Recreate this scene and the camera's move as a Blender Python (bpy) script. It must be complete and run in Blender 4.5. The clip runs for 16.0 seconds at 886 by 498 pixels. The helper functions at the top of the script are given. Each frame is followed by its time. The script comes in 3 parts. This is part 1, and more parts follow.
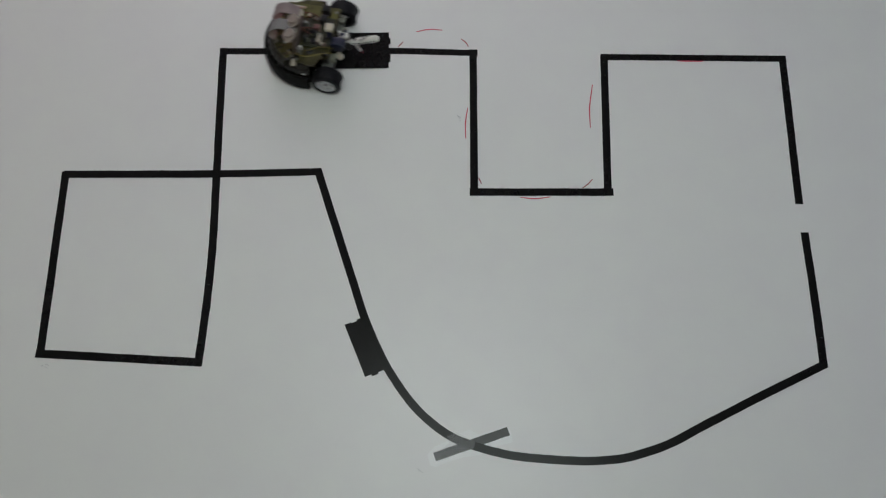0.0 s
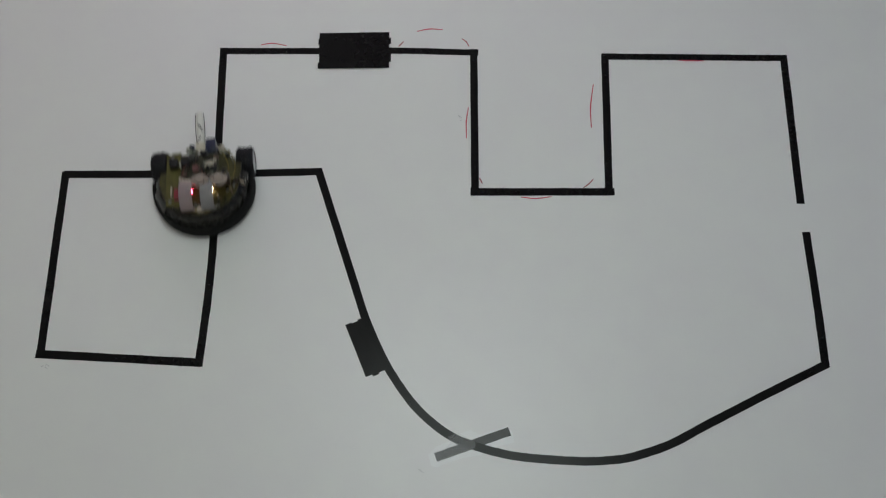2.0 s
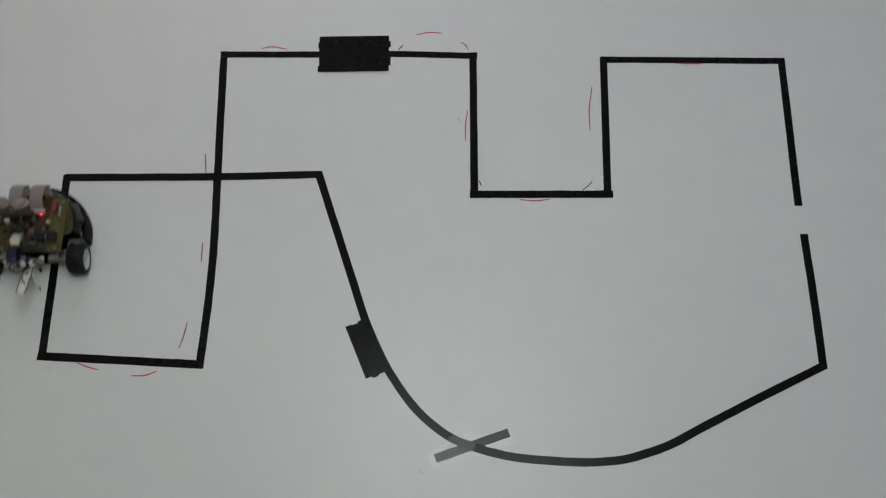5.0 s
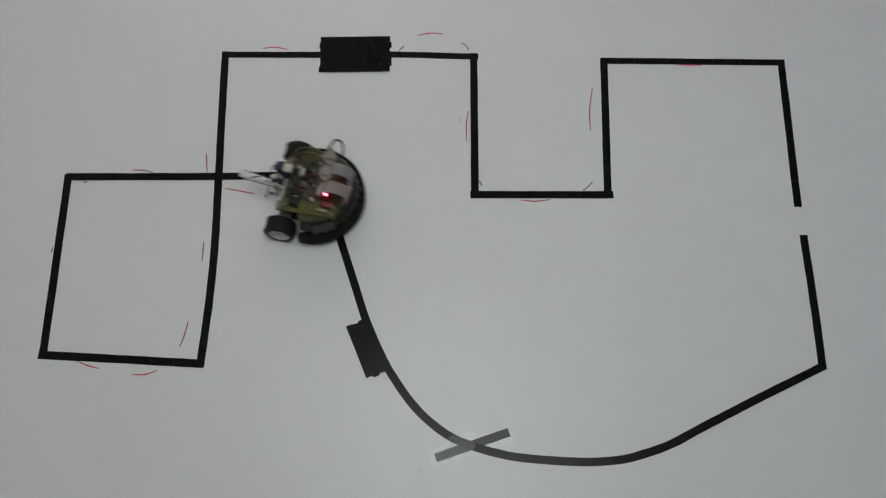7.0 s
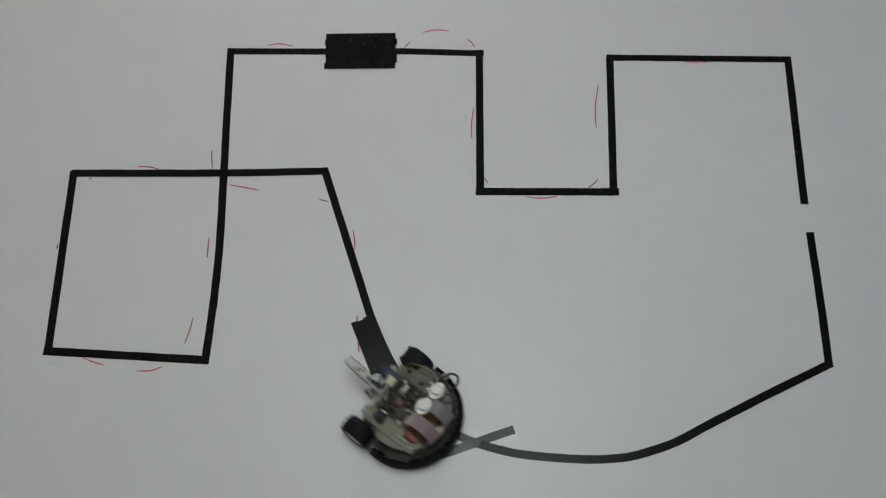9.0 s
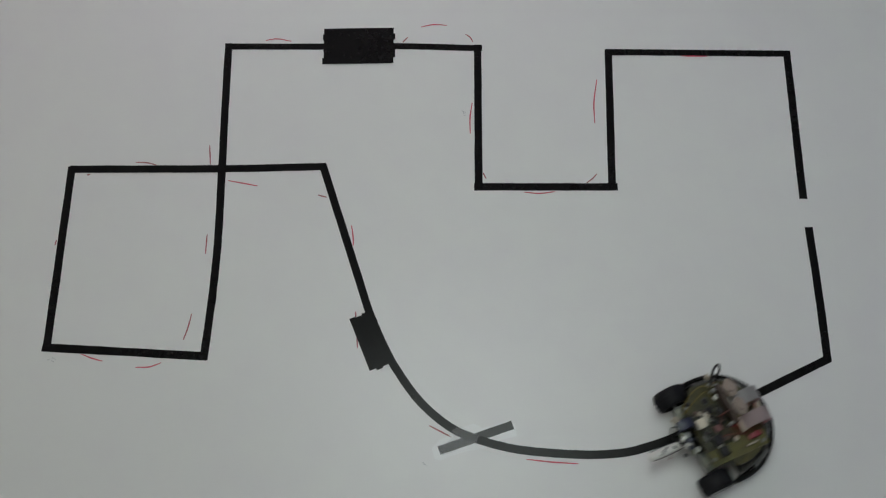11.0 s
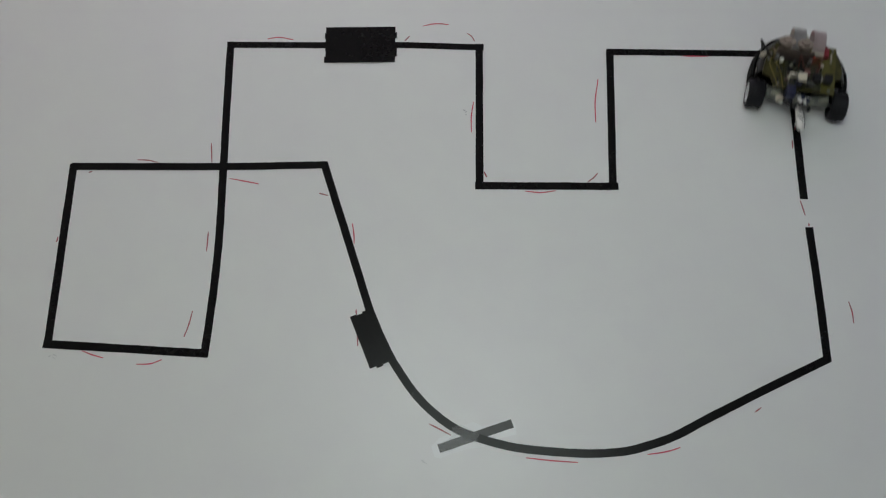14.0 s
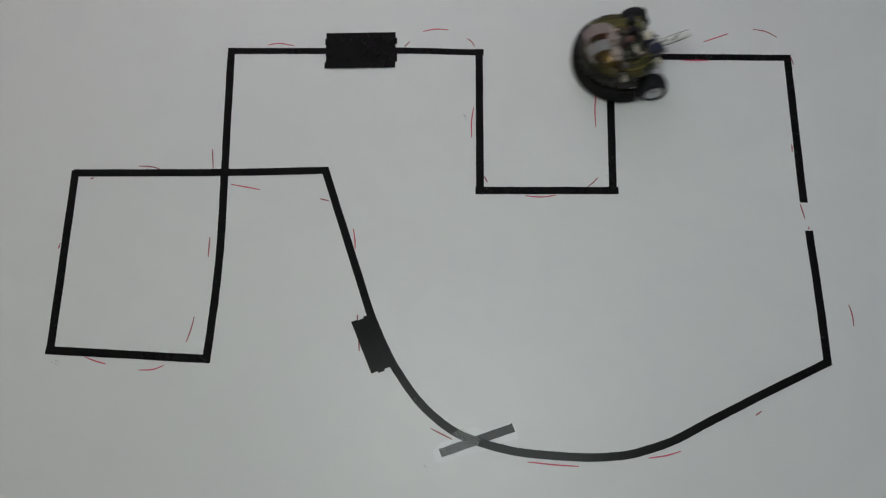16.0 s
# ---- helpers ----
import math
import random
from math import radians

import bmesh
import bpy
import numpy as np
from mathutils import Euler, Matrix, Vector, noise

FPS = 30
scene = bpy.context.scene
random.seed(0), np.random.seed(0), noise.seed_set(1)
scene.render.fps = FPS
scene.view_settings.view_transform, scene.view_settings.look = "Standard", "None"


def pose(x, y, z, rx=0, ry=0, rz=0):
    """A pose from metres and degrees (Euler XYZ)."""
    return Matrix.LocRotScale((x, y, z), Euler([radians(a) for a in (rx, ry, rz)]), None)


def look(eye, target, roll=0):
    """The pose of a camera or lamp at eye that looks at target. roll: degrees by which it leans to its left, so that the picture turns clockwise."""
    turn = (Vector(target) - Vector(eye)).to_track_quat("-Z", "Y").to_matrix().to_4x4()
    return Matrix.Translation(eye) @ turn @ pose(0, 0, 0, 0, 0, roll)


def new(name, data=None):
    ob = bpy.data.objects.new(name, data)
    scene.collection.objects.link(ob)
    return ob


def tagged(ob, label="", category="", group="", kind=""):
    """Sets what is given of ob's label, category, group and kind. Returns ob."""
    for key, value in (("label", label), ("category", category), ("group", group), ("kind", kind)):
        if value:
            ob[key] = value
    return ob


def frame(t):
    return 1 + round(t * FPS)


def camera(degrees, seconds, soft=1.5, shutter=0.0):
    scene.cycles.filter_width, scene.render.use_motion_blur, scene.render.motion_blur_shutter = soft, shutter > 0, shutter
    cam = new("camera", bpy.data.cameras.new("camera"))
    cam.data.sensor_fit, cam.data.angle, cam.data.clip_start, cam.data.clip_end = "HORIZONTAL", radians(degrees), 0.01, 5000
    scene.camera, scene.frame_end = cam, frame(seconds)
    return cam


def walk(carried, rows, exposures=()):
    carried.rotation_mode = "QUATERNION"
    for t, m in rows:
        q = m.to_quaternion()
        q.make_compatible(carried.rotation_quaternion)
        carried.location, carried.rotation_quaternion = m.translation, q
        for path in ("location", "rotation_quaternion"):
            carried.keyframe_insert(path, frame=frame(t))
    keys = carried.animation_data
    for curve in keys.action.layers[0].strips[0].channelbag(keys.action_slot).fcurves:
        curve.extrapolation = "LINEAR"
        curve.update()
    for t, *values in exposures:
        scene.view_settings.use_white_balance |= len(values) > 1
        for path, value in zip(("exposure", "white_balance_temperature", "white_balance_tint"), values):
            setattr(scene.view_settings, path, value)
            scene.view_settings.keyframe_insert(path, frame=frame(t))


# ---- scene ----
PATH = [
    (0.0, pose(-0.0015, -0.8460, 1.9881, 23.154, -0.121, -0.115)),
    (0.5, pose(-0.0020, -0.8486, 1.9862, 23.238, -0.202, -0.151)),
    (1.0, pose(-0.0048, -0.8461, 1.9871, 23.110, -0.244, -0.201)),
    (1.5, pose(-0.0015, -0.8457, 1.9883, 23.087, -0.103, -0.047)),
    (2.0, pose(-0.0028, -0.8451, 1.9840, 23.171, -0.095, -0.155)),
    (2.5, pose(-0.0034, -0.8411, 1.9838, 23.015, -0.139, -0.156)),
    (3.0, pose(-0.0012, -0.8446, 1.9907, 22.923, -0.088, -0.198)),
    (3.5, pose(-0.0044, -0.8450, 1.9915, 22.894, -0.132, -0.252)),
    (4.0, pose(-0.0010, -0.8467, 1.9924, 23.035, -0.023, -0.278)),
    (6.5, pose(-0.0019, -0.8562, 1.9943, 23.469, -0.170, -0.077)),
    (7.0, pose(-0.0059, -0.8573, 1.9955, 23.465, -0.199, -0.111)),
    (7.5, pose(-0.0032, -0.8564, 1.9893, 23.463, -0.066, -0.160)),
    (8.0, pose(-0.0033, -0.8600, 1.9968, 23.456, 0.020, 0.085)),
    (8.5, pose(-0.0021, -0.8592, 1.9951, 23.479, 0.037, 0.219)),
    (9.0, pose(-0.0040, -0.8605, 1.9899, 23.439, 0.061, 0.094)),
    (11.5, pose(0.0009, -0.8519, 1.9940, 22.793, 0.157, -0.055)),
    (12.0, pose(-0.0012, -0.8519, 1.9959, 22.616, 0.052, -0.182)),
    (12.5, pose(0.0007, -0.8483, 1.9843, 22.598, 0.054, -0.220)),
    (13.0, pose(0.0008, -0.8558, 1.9925, 22.749, 0.037, -0.065)),
    (13.5, pose(0.0007, -0.8570, 1.9941, 22.821, 0.117, 0.105)),
    (14.0, pose(0.0028, -0.8588, 1.9929, 23.057, 0.131, 0.273)),
    (14.5, pose(0.0044, -0.8570, 1.9934, 23.147, 0.164, 0.290)),
    (15.0, pose(0.0057, -0.8557, 1.9917, 23.219, 0.244, 0.331)),
    (15.5, pose(0.0057, -0.8554, 1.9924, 23.241, 0.315, 0.174)),
    (16.0, pose(0.0055, -0.8571, 2.0003, 23.191, 0.324, 0.102)),
]

cam = camera(44, 16.0, soft=1.2, shutter=0.9)
walk(cam, PATH, exposures=[(0.0, 0.01, 6500, 10), (7.5, 0.0, 6500, 10), (8.5, -0.03, 6500, 10), (9.2, -0.03, 6500, 10), (11.3, -0.01, 6500, 10), (16.0, 0.0, 6500, 10)])

# ---- light ----
world = bpy.data.worlds.new("room_air")
scene.world = world
world.use_nodes = True
world.node_tree.nodes["Background"].inputs[0].default_value = (0.9, 0.95, 1.0, 1)
world.node_tree.nodes["Background"].inputs[1].default_value = 0.05
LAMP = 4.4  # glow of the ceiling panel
DAYLIGHT = 17.2  # watts through the window


# ---- materials ----
def mat(name, colour, rough=0.5, metal=0.0, vary=0.12, scale=60.0, bump=0.0, colour2=None, coat=0.0, spec=0.5,
        glow=None, strength=0.0, alpha=1.0, clear=0.0, big=2.5):
    m = bpy.data.materials.new(name)
    m.use_nodes = True
    nt = m.node_tree
    b = nt.nodes["Principled BSDF"]
    b.inputs["Roughness"].default_value, b.inputs["Metallic"].default_value = rough, metal
    b.inputs["Specular IOR Level"].default_value = spec
    b.inputs["Coat Weight"].default_value = coat
    b.inputs["Transmission Weight"].default_value = clear
    b.inputs["Alpha"].default_value = alpha
    tc = nt.nodes.new("ShaderNodeTexCoord")
    fine, broad = nt.nodes.new("ShaderNodeTexNoise"), nt.nodes.new("ShaderNodeTexNoise")
    for n, s in ((fine, scale), (broad, big)):
        n.inputs["Scale"].default_value, n.inputs["Detail"].default_value = s, 5.0
        nt.links.new(tc.outputs["Object"], n.inputs["Vector"])
    mixer = nt.nodes.new("ShaderNodeMix")
    mixer.data_type = "RGBA"
    c2 = colour2 or tuple(c * (1 - vary) for c in colour)
    mixer.inputs["A"].default_value, mixer.inputs["B"].default_value = (*colour, 1), (*c2, 1)
    add = nt.nodes.new("ShaderNodeMath")
    add.operation = "MULTIPLY_ADD"
    add.inputs[1].default_value = 0.4
    half = nt.nodes.new("ShaderNodeMath")
    half.operation = "MULTIPLY"
    half.inputs[1].default_value = 0.6
    nt.links.new(broad.outputs["Fac"], half.inputs[0])
    nt.links.new(fine.outputs["Fac"], add.inputs[0])
    nt.links.new(half.outputs[0], add.inputs[2])
    ramp = nt.nodes.new("ShaderNodeMapRange")
    ramp.inputs["From Min"].default_value, ramp.inputs["From Max"].default_value = 0.35, 0.65
    nt.links.new(add.outputs[0], ramp.inputs["Value"])
    nt.links.new(ramp.outputs["Result"], mixer.inputs["Factor"])
    nt.links.new(mixer.outputs["Result"], b.inputs["Base Color"])
    rr = nt.nodes.new("ShaderNodeMapRange")
    rr.inputs["To Min"].default_value, rr.inputs["To Max"].default_value = rough * 0.85, min(1, rough * 1.15)
    nt.links.new(fine.outputs["Fac"], rr.inputs["Value"])
    nt.links.new(rr.outputs["Result"], b.inputs["Roughness"])
    if bump:
        bp = nt.nodes.new("ShaderNodeBump")
        bp.inputs["Strength"].default_value, bp.inputs["Distance"].default_value = bump, 0.001
        nt.links.new(fine.outputs["Fac"], bp.inputs["Height"])
        nt.links.new(bp.outputs["Normal"], b.inputs["Normal"])
    if glow:
        b.inputs["Emission Color"].default_value, b.inputs["Emission Strength"].default_value = (*glow, 1), strength
    return m


BOARD = mat("white_laminate", (0.80, 0.81, 0.785), 0.39, vary=0.03, colour2=(0.775, 0.765, 0.77), scale=14, big=1.6, bump=0.02, spec=0.58)
FLOOR = mat("grey_vinyl", (0.42, 0.42, 0.40), 0.5, vary=0.2, scale=8, bump=0.05)
PAINT = mat("wall_paint", (0.78, 0.77, 0.73), 0.85, vary=0.04, scale=30, bump=0.1)
# made-up wall tints: bounce cool light from the right, warm from the left
BOUNCE_BLUE = mat("blue_bounce_tint", (0.56, 0.62, 0.80), 0.85, vary=0.04, scale=30, bump=0.1)
BOUNCE_CREAM = mat("cream_bounce_tint", (0.82, 0.75, 0.60), 0.85, vary=0.04, scale=30, bump=0.1)
CEIL = mat("ceiling_paint", (0.82, 0.82, 0.80), 0.9, vary=0.03, scale=40, bump=0.1)
TAPE = mat("black_vinyl_tape", (0.004, 0.004, 0.0042), 0.24, vary=0.3, scale=90, bump=0.03, spec=0.17, colour2=(0.007, 0.007, 0.007))
TAPE_WORN = mat("worn_vinyl_tape", (0.011, 0.011, 0.012), 0.30, spec=0.36, vary=0.3, scale=70, big=18, bump=0.2, colour2=(0.030, 0.031, 0.031))
SCRAP = mat("glossy_white_paper", (0.825, 0.835, 0.835), 0.36, vary=0.02, scale=50, bump=0.2)
INK = mat("red_ink", (0.66, 0.045, 0.10), 0.6, vary=0.5, scale=220, big=60, colour2=(0.50, 0.09, 0.13))
INK_DARK = mat("dried_dark_ink", (0.45, 0.075, 0.11), 0.6, vary=0.5, scale=220, big=60, colour2=(0.27, 0.12, 0.12))
FILM = mat("clear_sticky_film", (0.85, 0.87, 0.88), 0.3, vary=0.05, scale=80, bump=0.2, alpha=0.06)
PENCIL = mat("pencil_grey", (0.60, 0.60, 0.61), 0.6, vary=0.2, scale=300)
RUBBER = mat("black_tyre_rubber", (0.006, 0.006, 0.008), 0.6, vary=0.4, scale=200, bump=0.3, spec=0.22, colour2=(0.012, 0.012, 0.014))
RIM = mat("white_rim_plastic", (0.62, 0.63, 0.64), 0.4, vary=0.12, scale=120)
HUB = mat("grey_hub_metal", (0.35, 0.35, 0.36), 0.35, metal=0.8)
FOAM = mat("black_foam_bumper", (0.006, 0.006, 0.006), 0.8, vary=0.4, scale=300, bump=0.6, spec=0.15, colour2=(0.012, 0.012, 0.011))
SHELL = mat("smoked_olive_acrylic", (0.006, 0.006, 0.005), 0.27, vary=0.3, scale=90, big=35, spec=0.45, colour2=(0.013, 0.0125, 0.008))
ACRYL = mat("olive_acrylic", (0.022, 0.020, 0.007), 0.30, vary=0.3, scale=110, big=38, spec=0.45, colour2=(0.072, 0.064, 0.016))
EDGE = mat("bright_olive_acrylic", (0.13, 0.12, 0.028), 0.32, vary=0.2, scale=90, big=40, spec=0.45, colour2=(0.062, 0.057, 0.016))
RIBBON = mat("grey_ribbon_cable", (0.27, 0.275, 0.28), 0.5, vary=0.15, scale=150, bump=0.1, spec=0.3)
# grey ribbon again, with the red lamp's pink glow put into its colour
RIBBON_PINK_LIT = mat("pink_lit_ribbon_cable", (0.33, 0.285, 0.29), 0.5, vary=0.15, scale=150, bump=0.1, spec=0.3, colour2=(0.30, 0.25, 0.255))


def let_through(m, share):
    """Lets part of the light shine through a thin sheet."""
    nt = m.node_tree
    skin, out = nt.nodes["Principled BSDF"], nt.nodes["Material Output"]
    thin, both = nt.nodes.new("ShaderNodeBsdfTranslucent"), nt.nodes.new("ShaderNodeMixShader")
    thin.inputs["Color"].default_value = (0.75, 0.72, 0.72, 1)
    both.inputs[0].default_value = share
    nt.links.new(skin.outputs[0], both.inputs[1])
    nt.links.new(thin.outputs[0], both.inputs[2])
    nt.links.new(both.outputs[0], out.inputs["Surface"])


let_through(RIBBON, 0.25)
let_through(RIBBON_PINK_LIT, 0.35)
CAP = mat("glossy_cream_cap", (0.29, 0.235, 0.20), 0.24, vary=0.1, scale=90, spec=0.7, coat=0.8)
BRASS = mat("dull_brass", (0.30, 0.24, 0.13), 0.4, metal=0.5, vary=0.3)
CREAM = mat("cream_plastic", (0.52, 0.47, 0.38), 0.45, vary=0.25, scale=90)
WHITE = mat("white_plastic", (0.74, 0.73, 0.69), 0.35, vary=0.1, scale=90)
BACK = mat("brown_card", (0.08, 0.058, 0.048), 0.7, vary=0.3, scale=90)
SMOKE = mat("smoky_grey_plastic", (0.055, 0.057, 0.052), 0.3, vary=0.3, scale=120)
TAN = mat("tan_card", (0.16, 0.11, 0.085), 0.7, vary=0.4, scale=90)
CHIP = mat("black_chip_plastic", (0.010, 0.010, 0.012), 0.5, vary=0.3, scale=150, spec=0.3)
PCB = mat("murky_circuit_board", (0.020, 0.021, 0.011), 0.45, vary=0.4, scale=420, big=120, spec=0.3, colour2=(0.062, 0.060, 0.038))
SERVO = mat("dark_blue_plastic", (0.010, 0.014, 0.042), 0.35, vary=0.2, scale=80)
METAL = mat("dull_steel", (0.24, 0.24, 0.235), 0.45, metal=0.8, vary=0.2)
STEM = mat("pale_grey_green_plastic", (0.26, 0.27, 0.21), 0.4, vary=0.4, scale=120, colour2=(0.12, 0.13, 0.10))
PALE = mat("pale_cream_plastic", (0.62, 0.57, 0.46), 0.4, vary=0.1, scale=90)
PINK = mat("dull_pink_winding", (0.20, 0.085, 0.08), 0.5, vary=0.3, scale=200)
REDP = mat("red_plastic", (0.27, 0.03, 0.045), 0.4, vary=0.3)
YELLOW = mat("dull_yellow_wire", (0.16, 0.13, 0.025), 0.5, vary=0.2)
BLACKW = mat("black_wire", (0.012, 0.012, 0.012), 0.45, vary=0.2)
BROWNW = mat("brown_wire", (0.10, 0.03, 0.02), 0.45, vary=0.2)
GREYP = mat("grey_motor_case", (0.16, 0.165, 0.15), 0.4, vary=0.3)
LED_RED = mat("lit_red_lens", (0.5, 0.02, 0.03), 0.3, glow=(1.0, 0.06, 0.12), strength=28)
LED_WARM = mat("lit_warm_lens", (0.8, 0.6, 0.4), 0.3, glow=(1.0, 0.72, 0.42), strength=30)
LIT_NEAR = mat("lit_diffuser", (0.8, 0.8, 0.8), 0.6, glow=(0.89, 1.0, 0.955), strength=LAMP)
GLASS = mat("window_glass", (0.95, 0.97, 0.97), 0.02, vary=0.01, clear=1.0)
FRAME = mat("white_metal_frame", (0.75, 0.75, 0.75), 0.4, vary=0.05)


# ---- mesh helpers ----
def mesh_of(bm, name, material, smooth=True):
    bmesh.ops.recalc_face_normals(bm, faces=bm.faces)
    me = bpy.data.meshes.new(name)
    bm.to_mesh(me)
    bm.free()
    for m in material if isinstance(material, (list, tuple)) else [material]:
        me.materials.append(m)
    if smooth:
        me.polygons.foreach_set("use_smooth", [True] * len(me.polygons))
        me.set_sharp_from_angle(angle=radians(38))
    return me


def part(name, bm, material, parent, label="", at=None):
    ob = new(name, mesh_of(bm, name, material))
    ob.parent = parent
    if at is not None:
        ob.matrix_basis = at
    return tagged(ob, label) if label else ob


def thing(name, bm, material, label, category, group="", kind="", at=None):
    ob = new(name, mesh_of(bm, name, material))
    if at is not None:
        ob.matrix_basis = at
    return tagged(ob, label, category, group, kind)


def box(bm, c, s, bevel=0.0, m=None):
    r = bmesh.ops.create_cube(bm, size=1)
    bmesh.ops.scale(bm, vec=s, verts=r["verts"])
    if bevel:
        es = list({e for v in r["verts"] for e in v.link_edges})
        out = bmesh.ops.bevel(bm, geom=es, offset=bevel, segments=2, affect="EDGES", profile=0.5)
        vs = list({v for f in out["faces"] for v in f.verts} | {v for v in r["verts"] if v.is_valid})
    else:
        vs = r["verts"]
    t = Matrix.Translation(c) @ (m or Matrix())
    bmesh.ops.transform(bm, matrix=t, verts=vs)
    return vs


def lathe(bm, profile, n=32, m=None):
    """Closed profile of (radius, height) turned about z."""
    rings = []
    for r, z in profile:
        rings.append([bm.verts.new((r * math.cos(2 * math.pi * k / n), r * math.sin(2 * math.pi * k / n), z)) for k in range(n)])
    for a, b in zip(rings, rings[1:] + rings[:1]):
        for k in range(n):
            bm.faces.new((a[k], a[(k + 1) % n], b[(k + 1) % n], b[k]))
    if m:
        bmesh.ops.transform(bm, matrix=m, verts=[v for r in rings for v in r])


def disc(bm, r, z0, z1, n=28, bevel=0.001, m=None):
    e = 1e-5
    lathe(bm, [(e, z0), (r - bevel, z0), (r, z0 + bevel), (r, z1 - bevel), (r - bevel, z1), (e, z1)], n, m)


def plate(bm, outline, z0, z1):
    """A flat sheet with that outline."""
    lo = [bm.verts.new((x, y, z0)) for x, y in outline]
    hi = [bm.verts.new((x, y, z1)) for x, y in outline]
    n = len(outline)
    bm.faces.new(lo[::-1])
    bm.faces.new(hi)
    for k in range(n):
        bm.faces.new((lo[k], lo[(k + 1) % n], hi[(k + 1) % n], hi[k]))


def spline(pts, n=8):
    """A smooth line through a few points."""
    p = [Vector(q) for q in pts]
    if len(p) == 2:
        return p
    p = [2 * p[0] - p[1]] + p + [2 * p[-1] - p[-2]]
    out = []
    for a, b, c, d in zip(p, p[1:], p[2:], p[3:]):
        for k in range(n):
            t = k / n
            out.append(0.5 * (2 * b + (c - a) * t + (2 * a - 5 * b + 4 * c - d) * t * t + (3 * b - a - 3 * c + d) * t ** 3))
    return out + [p[-2]]


def tube(bm, pts, r, n=8, steps=8):
    line = spline(pts, steps)
    rings = []
    for i, q in enumerate(line):
        d = (line[min(i + 1, len(line) - 1)] - line[max(i - 1, 0)]).normalized()
        u = d.cross(Vector((0.31, 0.22, 0.93))).normalized()
        w = d.cross(u)
        rings.append([bm.verts.new(q + r * (math.cos(2 * math.pi * k / n) * u + math.sin(2 * math.pi * k / n) * w)) for k in range(n)])
    for a, b in zip(rings, rings[1:]):
        for k in range(n):
            bm.faces.new((a[k], a[(k + 1) % n], b[(k + 1) % n], b[k]))
    bm.faces.new(rings[0][::-1])
    bm.faces.new(rings[-1])


def strip(bm, pts, width, z0, z1, wobble=0.0, seed=1, steps=10, taper=False):
    """A flat band along a line on the board, with slightly uneven edges."""
    line = spline([(*q, 0) for q in pts], steps)
    if len(line) == 2:
        a, b = line
        line = [a.lerp(b, k / 14) for k in range(15)]
    rings = []
    n = len(line)
    for i, q in enumerate(line):
        d = (line[min(i + 1, n - 1)] - line[max(i - 1, 0)]).normalized()
        side = Vector((-d.y, d.x, 0))
        w = width / 2
        if taper:
            w *= 0.45 + 0.55 * math.sin(math.pi * (0.12 + 0.76 * i / (n - 1)))
        j = [noise.noise((i * 0.6, seed * 7.3, s)) * wobble for s in (0.0, 5.0)]
        l, r = q + side * (w + j[0]), q - side * (w + j[1])
        rings.append([bm.verts.new((l.x, l.y, z0)), bm.verts.new((l.x, l.y, z1)), bm.verts.new((r.x, r.y, z1)), bm.verts.new((r.x, r.y, z0))])
    for a, b in zip(rings, rings[1:]):
        for k in range(4):
            bm.faces.new((a[k], a[(k + 1) % 4], b[(k + 1) % 4], b[k]))
    bm.faces.new(rings[0][::-1])
    bm.faces.new(rings[-1])


# ---- room ----
X0, X1, Y0, Y1, HIGH = -2.6, 2.6, -2.4, 3.2, 2.75
WINDOW = (-2.1, 0.8, 0.95, 2.25)  # left, right, sill and head of the opening
TOP = 0.012  # the board's thickness; z = 0 is its upper face


def room():
    bm = bmesh.new()
    box(bm, ((X0 + X1) / 2, (Y0 + Y1) / 2, -TOP - 0.05), (X1 - X0 + 0.4, Y1 - Y0 + 0.4, 0.1))
    thing("floor", bm, FLOOR, "plain grey vinyl floor under the board", "floor", kind="structure")
    bm = bmesh.new()
    box(bm, ((X0 + X1) / 2, (Y0 + Y1) / 2, HIGH + 0.05), (X1 - X0 + 0.4, Y1 - Y0 + 0.4, 0.1))
    thing("ceiling", bm, CEIL, "plain white painted ceiling", "ceiling", kind="structure")
    mid = (HIGH - TOP) / 2
    bm = bmesh.new()
    wl, wr, wb, wt = WINDOW
    for x0, x1, z0, z1 in ((X0, wl, -TOP, HIGH), (wr, X1, -TOP, HIGH), (wl, wr, -TOP, wb), (wl, wr, wt, HIGH)):
        box(bm, ((x0 + x1) / 2, Y1 + 0.06, (z0 + z1) / 2), (x1 - x0, 0.12, z1 - z0))
    bmesh.ops.remove_doubles(bm, verts=bm.verts, dist=1e-5)
    thing("wall_north", bm, PAINT, "off-white painted wall with a wide window", "wall", kind="structure")
    # unseen walls; east and west are coloured only to tint the bounced light
    for name, c, s, paint, tone in (
            ("wall_south", ((X0 + X1) / 2, Y0 - 0.06, mid), (X1 - X0, 0.12, HIGH + TOP), PAINT, "off-white"),
            ("wall_east", (X1 + 0.06, (Y0 + Y1) / 2, mid), (0.12, Y1 - Y0 + 0.24, HIGH + TOP), BOUNCE_BLUE, "bounce-tint blue"),
            ("wall_west", (X0 - 0.06, (Y0 + Y1) / 2, mid), (0.12, Y1 - Y0 + 0.24, HIGH + TOP), BOUNCE_CREAM, "cream")):
        bm = bmesh.new()
        box(bm, c, s)
        thing(name, bm, paint, "plain " + tone + " unseen painted wall", "wall", kind="structure")
    bm = bmesh.new()
    box(bm, (0.02, 0.12, -TOP / 2), (2.9, 2.1, TOP), 0.002)
    thing("white_board", bm, BOARD, "large white laminate board lying flat on the floor", "board")


